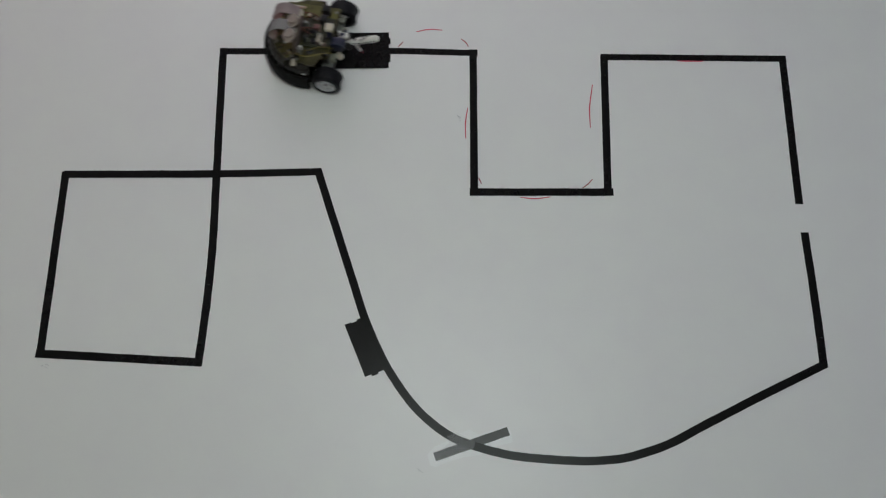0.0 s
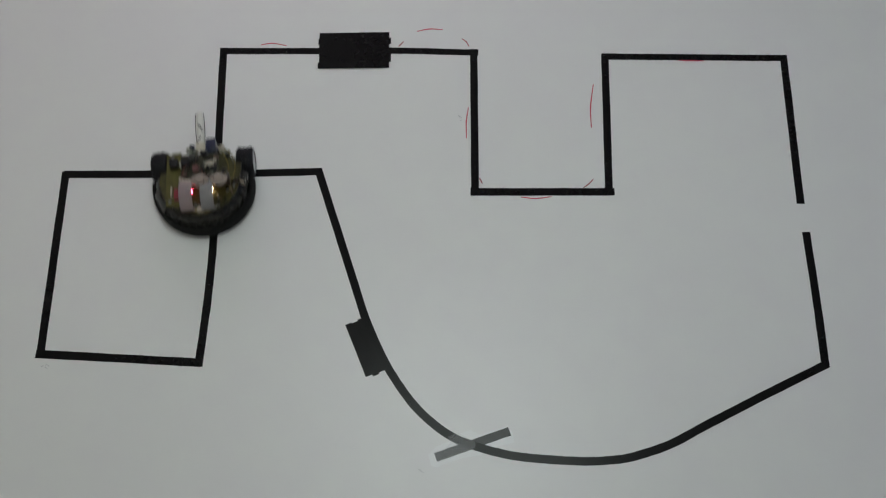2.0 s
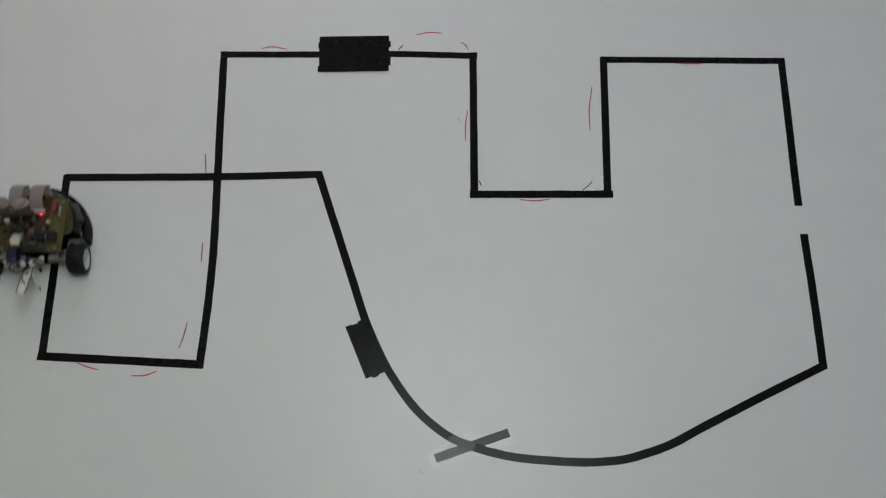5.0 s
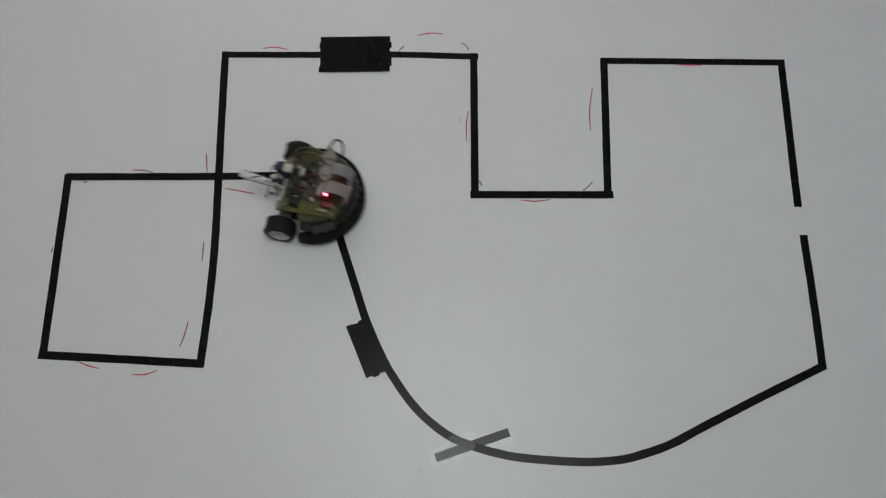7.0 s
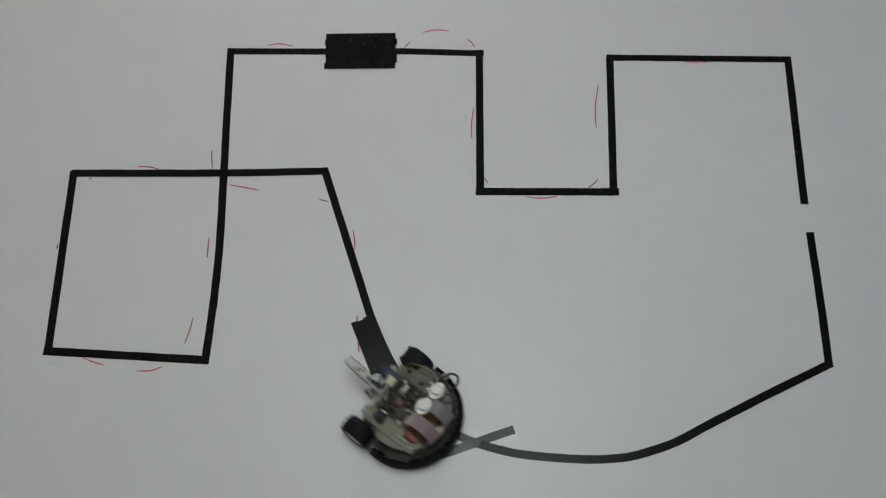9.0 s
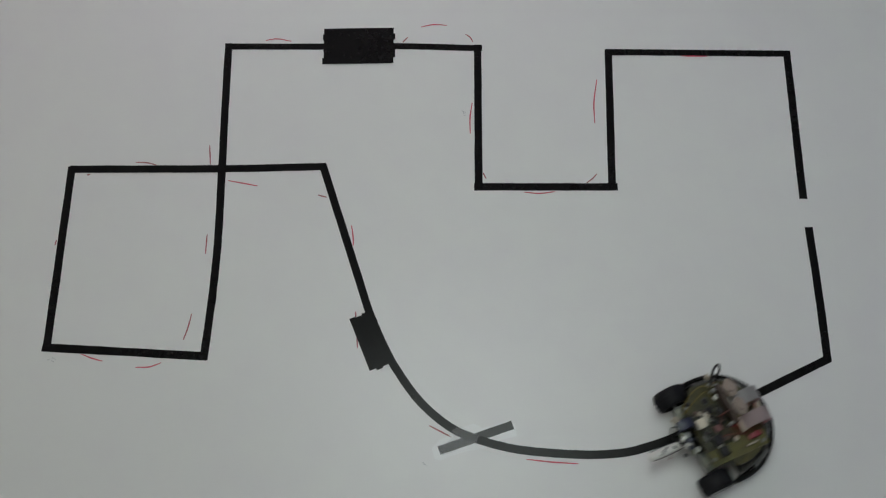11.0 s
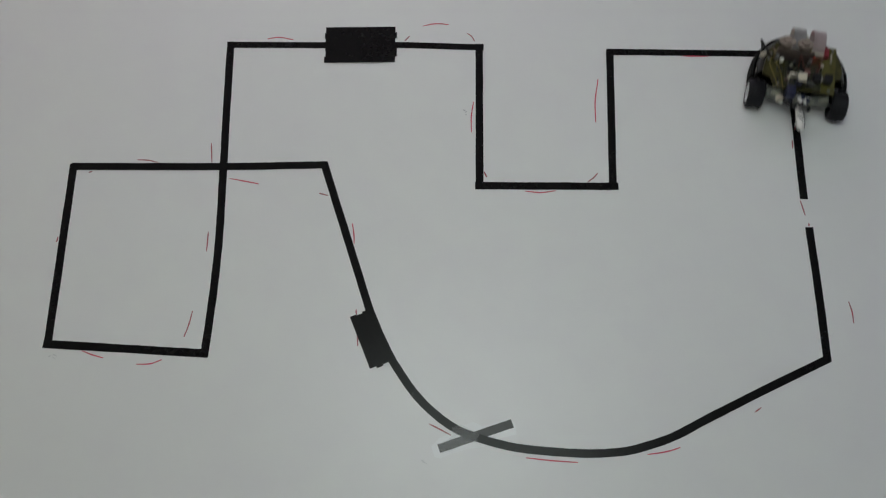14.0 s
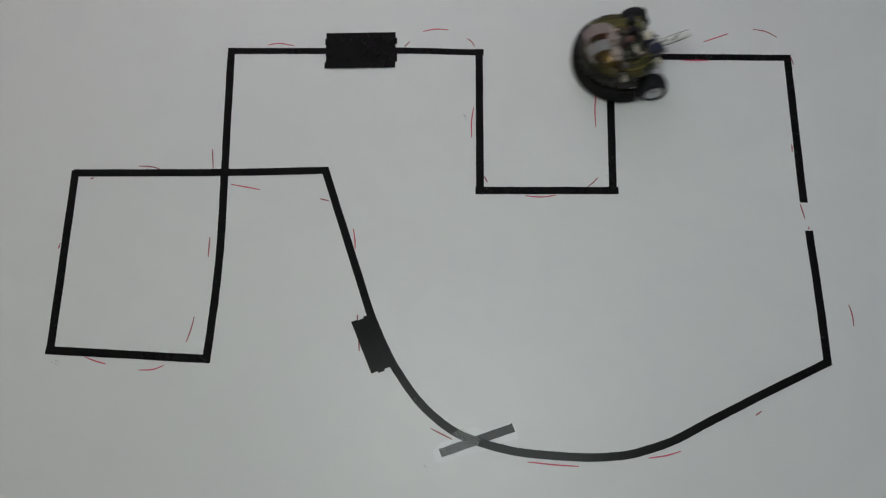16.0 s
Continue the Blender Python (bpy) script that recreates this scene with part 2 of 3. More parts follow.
def window():
    wl, wr, wb, wt = WINDOW
    win = tagged(new("window_1"), "wide white framed window letting in soft daylight", "window", kind="structure")
    win.location = ((wl + wr) / 2, Y1 + 0.07, (wb + wt) / 2)
    w, h = wr - wl, wt - wb
    bm = bmesh.new()
    for c, s in (((0, 0, h / 2 - 0.025), (w, 0.06, 0.05)), ((0, 0, -h / 2 + 0.025), (w, 0.06, 0.05)),
                 ((-w / 2 + 0.025, 0, 0), (0.05, 0.06, h - 0.1)), ((w / 2 - 0.025, 0, 0), (0.05, 0.06, h - 0.1)), ((0, 0, 0), (0.05, 0.06, h - 0.1))):
        box(bm, c, s, 0.004)
    part("window_frame", bm, FRAME, win)
    for sx in (-1, 1):
        bm = bmesh.new()
        box(bm, (sx * (w / 4), 0.01, 0), (w / 2 - 0.075, 0.006, h - 0.1))
        pane = part("pane", bm, GLASS, win)
        pane.visible_shadow = False
    bm = bmesh.new()
    box(bm, (0, -0.10, -h / 2 - 0.015), (w + 0.1, 0.16, 0.03), 0.004)
    part("window_sill", bm, FRAME, win)
    sky = bpy.data.lights.new("daylight", "AREA")
    sky.shape, sky.size, sky.size_y, sky.energy, sky.color = "RECTANGLE", w - 0.1, h - 0.1, DAYLIGHT, (1.06, 0.93, 1.08)
    lamp = new("daylight", sky)
    lamp.matrix_basis = look((win.location.x, Y1 + 0.02, win.location.z), (win.location.x, Y1 - 1, win.location.z - 0.25))


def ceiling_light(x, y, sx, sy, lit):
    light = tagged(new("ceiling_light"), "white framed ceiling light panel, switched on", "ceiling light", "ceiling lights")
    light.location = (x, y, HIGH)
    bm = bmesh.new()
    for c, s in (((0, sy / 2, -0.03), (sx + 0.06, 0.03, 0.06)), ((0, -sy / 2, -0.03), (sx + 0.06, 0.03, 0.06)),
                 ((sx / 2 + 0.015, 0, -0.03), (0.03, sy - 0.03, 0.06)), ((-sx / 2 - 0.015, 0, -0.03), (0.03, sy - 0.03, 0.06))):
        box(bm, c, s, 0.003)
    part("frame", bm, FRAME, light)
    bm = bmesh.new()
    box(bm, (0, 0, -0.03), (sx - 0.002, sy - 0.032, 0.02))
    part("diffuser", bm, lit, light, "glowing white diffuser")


room()
window()
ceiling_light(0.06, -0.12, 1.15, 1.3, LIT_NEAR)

# ---- tape track ----
TW = 0.0158


def tape(pts, z=0.0, width=TW, label="strip of black vinyl tape stuck to the white board", seed=1, material=None):
    bm = bmesh.new()
    strip(bm, pts, width, z, z + 0.0003, 0.0006, seed)
    thing("tape_line", bm, material or TAPE, label, "tape", "tape track")


def track():
    tape([(-0.4640, 0.4721), (-0.4594, 0.3092), (-0.4549, 0.1712), (-0.4504, 0.0163), (-0.4518, -0.1027), (-0.4581, -0.2355)], 0.0, seed=2)
    tape([(-0.4708, 0.4639), (-0.2618, 0.4634), (-0.1084, 0.4644), (0.0791, 0.4588)], 0.0004, width=0.0153, seed=3)
    tape([(0.0697, 0.4675), (0.0675, 0.1224)], 0.0008, seed=4)
    tape([(0.0584, 0.1288), (0.3486, 0.1283)], 0.0004, width=0.0165, seed=5)
    tape([(0.3488, 0.4545), (0.3371, 0.1220)], 0.0, seed=6)
    tape([(0.3422, 0.4488), (0.7362, 0.4441)], 0.0004, width=0.0153, seed=7)
    tape([(0.7288, 0.4498), (0.7201, 0.1012)], 0.0, seed=8)
    tape([(0.7227, 0.0393), (0.7238, -0.0935), (0.7227, -0.2357)], 0.0, seed=9)
    tape([(-0.7650, 0.1695), (-0.4534, 0.1703), (-0.2433, 0.1751)], 0.0008, width=0.0165, seed=10)
    tape([(-0.7613, 0.1759), (-0.7585, -0.2158)], 0.0, seed=11)
    tape([(-0.7673, -0.2102), (-0.4522, -0.2284)], 0.0004, width=0.0165, seed=12)
    tape([(-0.2505, 0.1815), (-0.1472, -0.1380)], 0.0, seed=13)
    tape([(-0.1472, -0.1380), (-0.1229, -0.1954), (-0.0954, -0.2489), (-0.0493, -0.3143), (0.0032, -0.3612), (0.0502, -0.3847),
          (0.1221, -0.4047), (0.1938, -0.4131), (0.2657, -0.4164), (0.3276, -0.4124), (0.3695, -0.4021), (0.4226, -0.3835),
          (0.4874, -0.3499), (0.5982, -0.2947), (0.7275, -0.2324)], 0.0008, seed=14,
         label="long curved strip of black vinyl tape on the board")


def tape_block(corners, n, z, lap, seed, label):
    """A block of parallel strips laid edge to edge: corners a, b along the first strip, d, c along the last."""
    a, b, c, d = (Vector((*q, 0)) for q in corners)
    block = tagged(new("tape_block"), label, "tape patch", "tape track")
    rnd = random.Random(seed)
    for k in range(n):
        u = (k + 0.5) / n
        p, q = a.lerp(d, u), b.lerp(c, u)
        along = (q - p).normalized()
        p, q = p - along * rnd.uniform(-lap, lap), q + along * rnd.uniform(-lap, lap)
        w = ((d - a).length + (c - b).length) / 2 / n + 0.0004
        bm = bmesh.new()
        zz = z + 0.0004 * (k % 2)
        strip(bm, [p.to_2d(), q.to_2d()], w, zz, zz + 0.0003, 0.0003, seed + k)
        part("strip", bm, TAPE, block)


def crossing():
    bm = bmesh.new()
    plate(bm, [(-0.0252, -0.4045), (-0.0116, -0.3893), (0.0116, -0.3792), (0.0291, -0.3661), (0.0523, -0.3580), (0.0698, -0.3671), (0.0969, -0.3590), (0.1202, -0.3509), (0.1289, -0.3610),
               (0.1318, -0.3812), (0.1124, -0.3863), (0.0892, -0.3913), (0.0717, -0.4045), (0.0388, -0.4095), (0.0116, -0.4176), (-0.0097, -0.4267), (-0.0194, -0.4236)], 0.0, 0.0003)
    thing("paper_scrap", bm, SCRAP, "torn scrap of glossy white paper under the taped cross", "paper scrap")
    tape([(-0.0117, -0.4085), (0.1242, -0.3607)], 0.0004, width=0.0165, label="short slanted strip of worn black tape across the curve", seed=21, material=TAPE_WORN)
    bm = bmesh.new()
    plate(bm, [(0.0115, -0.3702), (0.0289, -0.3632), (0.0502, -0.3753), (0.0633, -0.3819), (0.0579, -0.3942), (0.0407, -0.3982), (0.0148, -0.4113),
               (-0.0065, -0.4181), (-0.0154, -0.4001), (0.0046, -0.3925), (0.0145, -0.3832)], 0.0014, 0.0016)
    thing("clear_tape", bm, FILM, "piece of clear sticky tape over the cross", "clear tape")


track()
tape_block([(-0.2638, 0.5080), (-0.1085, 0.5106), (-0.1079, 0.4212), (-0.2602, 0.4188)], 6, 0.0012, 0.003, 31, "black block of tape strips side by side across the line")
tape_block([(-0.1845, -0.1528), (-0.1412, -0.2598), (-0.1077, -0.2416), (-0.1496, -0.1392)], 3, 0.0012, 0.004, 41, "slanted black block of tape strips beside the line")
crossing()

# ---- ink on the board ----
OLD_STROKES = [
    [(-0.0518, 0.5132), (-0.0244, 0.5193), (0.0039, 0.5173)],
    [(-0.0908, 0.4742), (-0.0801, 0.4875)],
    [(0.0440, 0.4947), (0.0537, 0.4865), (0.0596, 0.4752)],
    [(0.0566, 0.3245), (0.0517, 0.2897), (0.0517, 0.2519)],
    [(0.3201, 0.3808), (0.3112, 0.3255), (0.3101, 0.2764)],
    [(0.0769, 0.1610), (0.0828, 0.1477)],
    [(0.2863, 0.1375), (0.2990, 0.1477), (0.3078, 0.1579)],
    [(0.1597, 0.1171), (0.1908, 0.1141), (0.2210, 0.1182)],
    [(0.5039, 0.4382), (0.5576, 0.4372)],
]
NEW_STROKES = [
    [(-0.3849, 0.4793), (-0.3605, 0.4834), (-0.3302, 0.4772)],
    [(-0.4844, 0.2243), (-0.4793, 0.1804)],
    [(-0.4728, 0.0254), (-0.4726, -0.0173)],
    [(-0.4886, -0.1423), (-0.4933, -0.1707), (-0.5000, -0.1950)],
    [(-0.6910, -0.2234), (-0.6706, -0.2315), (-0.6492, -0.2376)],
    [(-0.5851, -0.2497), (-0.5589, -0.2487), (-0.5376, -0.2406)],
    [(-0.7722, 0.0010), (-0.7704, 0.0132)],
    [(-0.7285, 0.1559), (-0.7217, 0.1590)],
    [(-0.6323, 0.1855), (-0.6098, 0.1845), (-0.5894, 0.1794)],
    [(-0.4402, 0.1437), (-0.4090, 0.1375), (-0.3798, 0.1314)],
    [(-0.2570, 0.1110), (-0.2385, 0.1059)],
    [(-0.1868, 0.0438), (-0.1829, 0.0193), (-0.1819, 0.0000)],
    [(-0.1729, -0.1382), (-0.1719, -0.1534)],
    [(-0.1689, -0.1879), (-0.1670, -0.2122)],
    [(-0.0300, -0.3620), (0.0107, -0.3832)],
    [(0.1482, -0.4246), (0.1957, -0.4297), (0.2422, -0.4327)],
    [(0.3701, -0.4176), (0.4040, -0.4125), (0.4312, -0.4045)],
    [(0.5749, -0.3378), (0.5876, -0.3287)],
    [(0.7791, -0.1179), (0.7829, -0.1392), (0.7827, -0.1625)],
    [(0.7125, 0.2355), (0.7114, 0.2161)],
    [(0.7125, 0.0978), (0.7182, 0.0652)],
    [(0.7229, 0.0478), (0.7229, 0.0417)],
    [(0.7363, 0.4464), (0.7401, 0.4270)],
    [(0.6635, 0.5173), (0.6908, 0.5111), (0.7122, 0.4967)],
    [(0.5539, 0.4854), (0.5813, 0.4957), (0.6087, 0.5060)],
]


def stroke(pts, dark, width=0.0026):
    bm = bmesh.new()
    strip(bm, pts, width, 0.0, 0.0003, 0.0003, len(pts), taper=True)
    return thing("ink_stroke", bm, INK_DARK if dark else INK, "thin dark red pen stroke drawn on the board" if dark else "thin red pen stroke drawn on the board", "pen stroke", "pen strokes")


for i, pts in enumerate(OLD_STROKES):
    stroke(pts, i in (1, 2, 5, 6)).location.z = 0.0013 if i == 8 else 0.0
fresh = [(stroke(pts, i % 5 == 3 or len(pts) == 2), pts) for i, pts in enumerate(NEW_STROKES)]


def smudge(x, y, r, seed):
    rnd = random.Random(seed)
    bm = bmesh.new()
    for k in range(5):
        a, b = rnd.uniform(0, 6.28), rnd.uniform(0, r)
        p = (x + b * math.cos(a), y + b * math.sin(a))
        strip(bm, [p, (p[0] + rnd.uniform(-r, r), p[1] + rnd.uniform(-r, r))], 0.0009, 0.0, 0.0002 + 0.0001 * k, 0.0002, seed + k)
    thing("pencil_mark", bm, PENCIL, "faint grey pencil scribble on the white board", "pencil mark", "pencil marks")


for i, (x, y) in enumerate(((0.0400, 0.2979), (-0.0378, -0.4327), (-0.7472, -0.2355))):
    smudge(x, y, 0.006, 60 + i)

# ---- robot ----
robot = tagged(new("line_robot"), "small two-wheeled line robot with olive acrylic decks and a pen arm", "robot")
WHEEL_R, TRACK = 0.030, 0.168
NOSE = 0.050  # centre of the round front
RIMS = 0.990  # size of bumper and skirt


def half_round(r, cx, back, half, n=28):
    """Half disc of radius r about (cx, 0), narrowed behind to the half width at x = back."""
    arc = [(cx + r * math.cos(a), r * math.sin(a)) for a in (math.pi * (k / n - 0.5) for k in range(n + 1))]
    return arc + [(cx - 0.017, r * 0.985), (cx - 0.017, half), (back, half), (back, -half), (cx - 0.004, -half)]


def make_wheel(side):
    bm = bmesh.new()
    w = 0.0165
    turn = pose(0, 0, 0, 90, 0, 0)
    lathe(bm, [(0.0205, -w), (0.026, -w), (0.0285, -w + 0.002), (0.0298, -w + 0.005), (WHEEL_R, 0), (0.0298, w - 0.005),
               (0.0285, w - 0.002), (0.026, w), (0.0205, w), (0.0200, 0.006), (0.0200, -0.006)], 40, turn)
    for k in range(30):
        a = 2 * math.pi * k / 30
        for s in (-1, 1):
            box(bm, (0.0293 * math.cos(a + 0.1 * s), s * 0.008, 0.0293 * math.sin(a + 0.1 * s)), (0.002, 0.011, 0.0022), 0, pose(0, 0, 0, 0, -math.degrees(a + 0.1 * s), 18 * s))
    wheel = part("wheel", bm, RUBBER, robot, "black rubber wheel with a white rim", pose(0, side * TRACK / 2, WHEEL_R))
    bm = bmesh.new()
    o = side * w
    lathe(bm, [(0.0205, o * 0.96), (0.0212, o * 0.90), (0.0200, o * 0.2), (0.0185, o * 0.2), (0.0178, o * 0.72), (0.0195, o * 0.90)], 36, turn @ Matrix.Diagonal((1, 1, -1, 1)))
    for k in range(5):
        a = 72 * k
        box(bm, (0.0115 * math.cos(radians(a)), o * 0.62, -0.0115 * math.sin(radians(a))), (0.016, 0.004, 0.0075), 0.0008, pose(0, 0, 0, 0, a, 0))
    lathe(bm, [(0.0001, o * 0.5), (0.019, o * 0.5), (0.019, o * 0.45), (0.0001, o * 0.45)], 30, turn @ Matrix.Diagonal((1, 1, -1, 1)))
    part("rim", bm, RIM, wheel, "white plastic spoked rim")
    bm = bmesh.new()
    lathe(bm, [(0.0001, o * 0.80), (0.0040, o * 0.80), (0.0045, o * 0.72), (0.0045, o * 0.5), (0.0001, o * 0.5)], 16, turn @ Matrix.Diagonal((1, 1, -1, 1)))
    part("hub", bm, HUB, wheel)
    return wheel


def decks():
    bm = bmesh.new()
    plate(bm, half_round(0.091, NOSE, -0.006, 0.056), 0.020, 0.024)
    part("lower_deck", bm, SHELL, robot, "smoked olive acrylic half-round deck")
    # foam bumper round the front
    bm = bmesh.new()
    n, ring = 40, []
    for k in range(n + 1):
        a = math.pi * (k / n - 0.5)
        row, back = [], 0.011 * (k == 0) + 0.014 * (k == n)
        for r, z in ((0.0935, 0.006), (0.0985, 0.005), (0.1005, 0.010), (0.1015, 0.030), (0.0995, 0.043), (0.0955, 0.045), (0.0925, 0.042)):
            row.append(bm.verts.new((NOSE + r * RIMS * math.cos(a) - back, r * RIMS * math.sin(a), z)))
        ring.append(row)
    for a, b in zip(ring, ring[1:]):
        for k in range(7):
            bm.faces.new((a[k], a[(k + 1) % 7], b[(k + 1) % 7], b[k]))
    bm.faces.new(ring[0][::-1])
    bm.faces.new(ring[-1])
    part("bumper", bm, FOAM, robot, "black foam bumper round the front")
    # raised shell between bumper and upper deck
    bm = bmesh.new()
    prof = ((0.0920, 0.026), (0.0920, 0.041), (0.0895, 0.052), (0.0840, 0.062), (0.0770, 0.0675), (0.0755, 0.0660), (0.0820, 0.060), (0.0875, 0.050), (0.0895, 0.040), (0.0895, 0.026))
    ring = []
    for k in range(n + 1):
        a = math.pi * (k / n - 0.5)
        ring.append([bm.verts.new((NOSE + r * RIMS * math.cos(a) - 0.008 * (k == 0) - 0.015 * (k == n), r * RIMS * math.sin(a), z)) for r, z in prof])
    for a, b in zip(ring, ring[1:]):
        for k in range(len(prof)):
            bm.faces.new((a[k], a[(k + 1) % len(prof)], b[(k + 1) % len(prof)], b[k]))
    bm.faces.new(ring[0][::-1])
    bm.faces.new(ring[-1])
    part("shell", bm, SHELL, robot, "dark smoked acrylic skirt")
    bm = bmesh.new()
    out = [(NOSE + 0.078 * math.cos(a), 0.078 * math.sin(a)) for a in (math.pi * (k / 24 - 0.5) for k in range(25))]
    out += [(NOSE - 0.010, 0.080), (0.024, 0.081), (0.018, 0.064), (0.004, 0.058), (-0.002, 0.058), (-0.002, -0.062), (NOSE - 0.018, -0.062), (NOSE - 0.014, -0.076)]
    plate(bm, out, 0.068, 0.0715)
    part("upper_deck", bm, ACRYL, robot, "dark olive acrylic upper deck")
    bm = bmesh.new()
    plate(bm, [(-0.003, -0.0640), (0.1075, -0.0640), (0.1095, -0.038), (0.072, -0.032), (0.038, -0.033), (0.034, -0.0365), (-0.003, -0.0365)], 0.0720, 0.0745)
    part("acrylic_strip", bm, EDGE, robot, "brighter olive acrylic strip along one side")
    # stand-offs
    for x, y in ((0.003, -0.052), (0.004, 0.050), (0.100, -0.056), (0.082, 0.054), (0.112, 0.0)):
        bm = bmesh.new()
        disc(bm, 0.003, 0.0245, 0.0675, 10, 0.0004, pose(x, y, 0))
        part("standoff", bm, METAL, robot)
        bm = bmesh.new()
        disc(bm, 0.0034, 0.0746 if y < -0.03 else 0.072, 0.0770 if y < -0.03 else 0.0745, 10, 0.0005, pose(x, y, 0))
        part("screw", bm, METAL, robot)


def drive():
    for s in (-1, 1):
        bm = bmesh.new()
        box(bm, (0.004, s * 0.046, 0.034), (0.024, 0.036, 0.019), 0.003)
        motor = part("motor", bm, GREYP, robot, "grey gear motor")
        bm = bmesh.new()
        disc(bm, 0.0025, 0.0, 0.022, 10, 0.0003, pose(0, s * 0.060, WHEEL_R, -90 * s, 0, 0))
        part("axle", bm, METAL, motor)
        bm = bmesh.new()
        box(bm, (-0.009, s * 0.048, 0.058), (0.009, 0.018, 0.011), 0.0012)
        part("connector", bm, STEM, robot, "pale grey-green plug connector")
    # front skid
    bm = bmesh.new()
    lathe(bm, [(0.0001, 0.0006), (0.005, 0.001), (0.008, 0.004), (0.009, 0.0195), (0.0001, 0.0195)], 18, pose(0.108, 0, 0))
    part("skid", bm, WHITE, robot)
    bm = bmesh.new()
    box(bm, (0.095, 0, 0.013), (0.012, 0.075, 0.003), 0.0005)
    sensor = part("sensor_bar", bm, PCB, robot, "line sensor board under the nose")
    for k in range(6):
        bm = bmesh.new()
        box(bm, (0.095, -0.030 + 0.012 * k, 0.009), (0.006, 0.006, 0.005), 0.0008)
        part("sensor", bm, CHIP, sensor)


def electronics():
    z = 0.0718
    bm = bmesh.new()
    box(bm, (0.019, 0.004, z + 0.004), (0.056, 0.074, 0.0016), 0.0003)
    board = part("circuit_board", bm, PCB, robot, "crowded dark green circuit board", pose(0.012, -0.003, 0))
    zb = z + 0.0049
    for x, y, sx, sy, h, m, name in (
            (0.011, -0.044, 0.017, 0.016, 0.018, CHIP, "chip"), (0.011, -0.022, 0.016, 0.016, 0.016, CHIP, "chip"),
            (0.034, 0.006, 0.020, 0.009, 0.005, CHIP, "chip"),
            (0.023, -0.003, 0.012, 0.011, 0.009, PINK, "coil"), (0.030, -0.024, 0.012, 0.007, 0.004, TAN, "resistor_pack"),
            (0.024, 0.032, 0.010, 0.011, 0.008, CHIP, "chip"), (0.040, 0.018, 0.008, 0.026, 0.006, CHIP, "socket"),
            (-0.003, -0.010, 0.009, 0.014, 0.010, SMOKE, "plug"),
            (0.005, 0.034, 0.007, 0.007, 0.005, CREAM, "trimmer"), (0.012, -0.0325, 0.008, 0.003, 0.009, WHITE, "trimmer"),
            (0.000, 0.036, 0.005, 0.010, 0.006, TAN, "resistor_pack")):
        bm = bmesh.new()
        box(bm, (x, y, zb + h / 2), (sx, sy, h), min(sx, sy, h) * 0.12)
        part(name, bm, m, board)
    # pale socket with upright prongs
    bm = bmesh.new()
    box(bm, (0.013, 0.022, zb + 0.004), (0.010, 0.019, 0.008), 0.0008)
    socket = part("socket", bm, CREAM, board, "cream pin socket with upright prongs")
    for k in range(5):
        bm = bmesh.new()
        box(bm, (0.010, 0.0145 + 0.00375 * k, zb + 0.011), (0.0014, 0.0014, 0.006), 0.0003)
        part("prong", bm, METAL, socket)
    # large dark screw with a washer on the plain side of the deck
    bm = bmesh.new()
    disc(bm, 0.0072, 0.0717, 0.0727, 24, 0.0004, pose(0.040, 0.048, 0))
    washer = part("washer", bm, SMOKE, robot)
    bm = bmesh.new()
    disc(bm, 0.0046, 0.0728, 0.0760, 20, 0.0012, pose(0.040, 0.048, 0))
    part("screw", bm, CHIP, washer)
    rnd = random.Random(8)
    for k in range(64):
        x, y = rnd.uniform(-0.007, 0.045), rnd.uniform(-0.031, 0.039)
        h = rnd.uniform(0.002, 0.009)
        bm = bmesh.new()
        if k % 3:
            box(bm, (x, y, zb + h / 2), (rnd.uniform(0.002, 0.006), rnd.uniform(0.002, 0.005), h), 0.0003)
        else:
            disc(bm, rnd.uniform(0.0015, 0.003), zb, zb + h + 0.002, 10, 0.0004, pose(x, y, 0))
        part("component", bm, rnd.choice((STEM, CHIP, CHIP, TAN, SMOKE, CHIP, PCB, BACK, PCB)), board)
    # loose parts and plugs hanging at the rear edge
    for k in range(16):
        x, y, zz = rnd.uniform(-0.032, -0.006), rnd.uniform(-0.022, 0.042), rnd.uniform(0.050, 0.080)
        bm = bmesh.new()
        box(bm, (0, 0, 0), (rnd.uniform(0.006, 0.012), rnd.uniform(0.004, 0.010), rnd.uniform(0.005, 0.010)), 0.0008)
        part("component", bm, rnd.choice((CHIP, SMOKE, GREYP, STEM, SERVO, SERVO, METAL, WHITE)), robot, at=pose(x, y, zz, rnd.uniform(-15, 15), rnd.uniform(-15, 15), rnd.uniform(0, 40)))
    # screw-mounted cylinders beside the left wheel
    for x, y, r, h, m in ((0.060, 0.046, 0.0045, 0.010, WHITE), (0.056, -0.0345, 0.0042, 0.012, CREAM), (0.008, 0.054, 0.004, 0.010, CHIP)):
        bm = bmesh.new()
        disc(bm, r, z, z + h, 16, 0.0008, pose(x, y, 0))
        part("capacitor", bm, m, robot)
    bm = bmesh.new()
    box(bm, (0.089, -0.042, 0.0746 + 0.006), (0.022, 0.009, 0.012), 0.0012)
    part("switch", bm, REDP, robot, "red slide switch block")
    bm = bmesh.new()
    box(bm, (0.080, -0.053, 0.0746 + 0.003), (0.020, 0.003, 0.006), 0.0005)
    part("pin_row", bm, CREAM, robot)
    bm = bmesh.new()
    arc = [radians(a) for a in (-22, -14, -6, 2, 10, 16)]
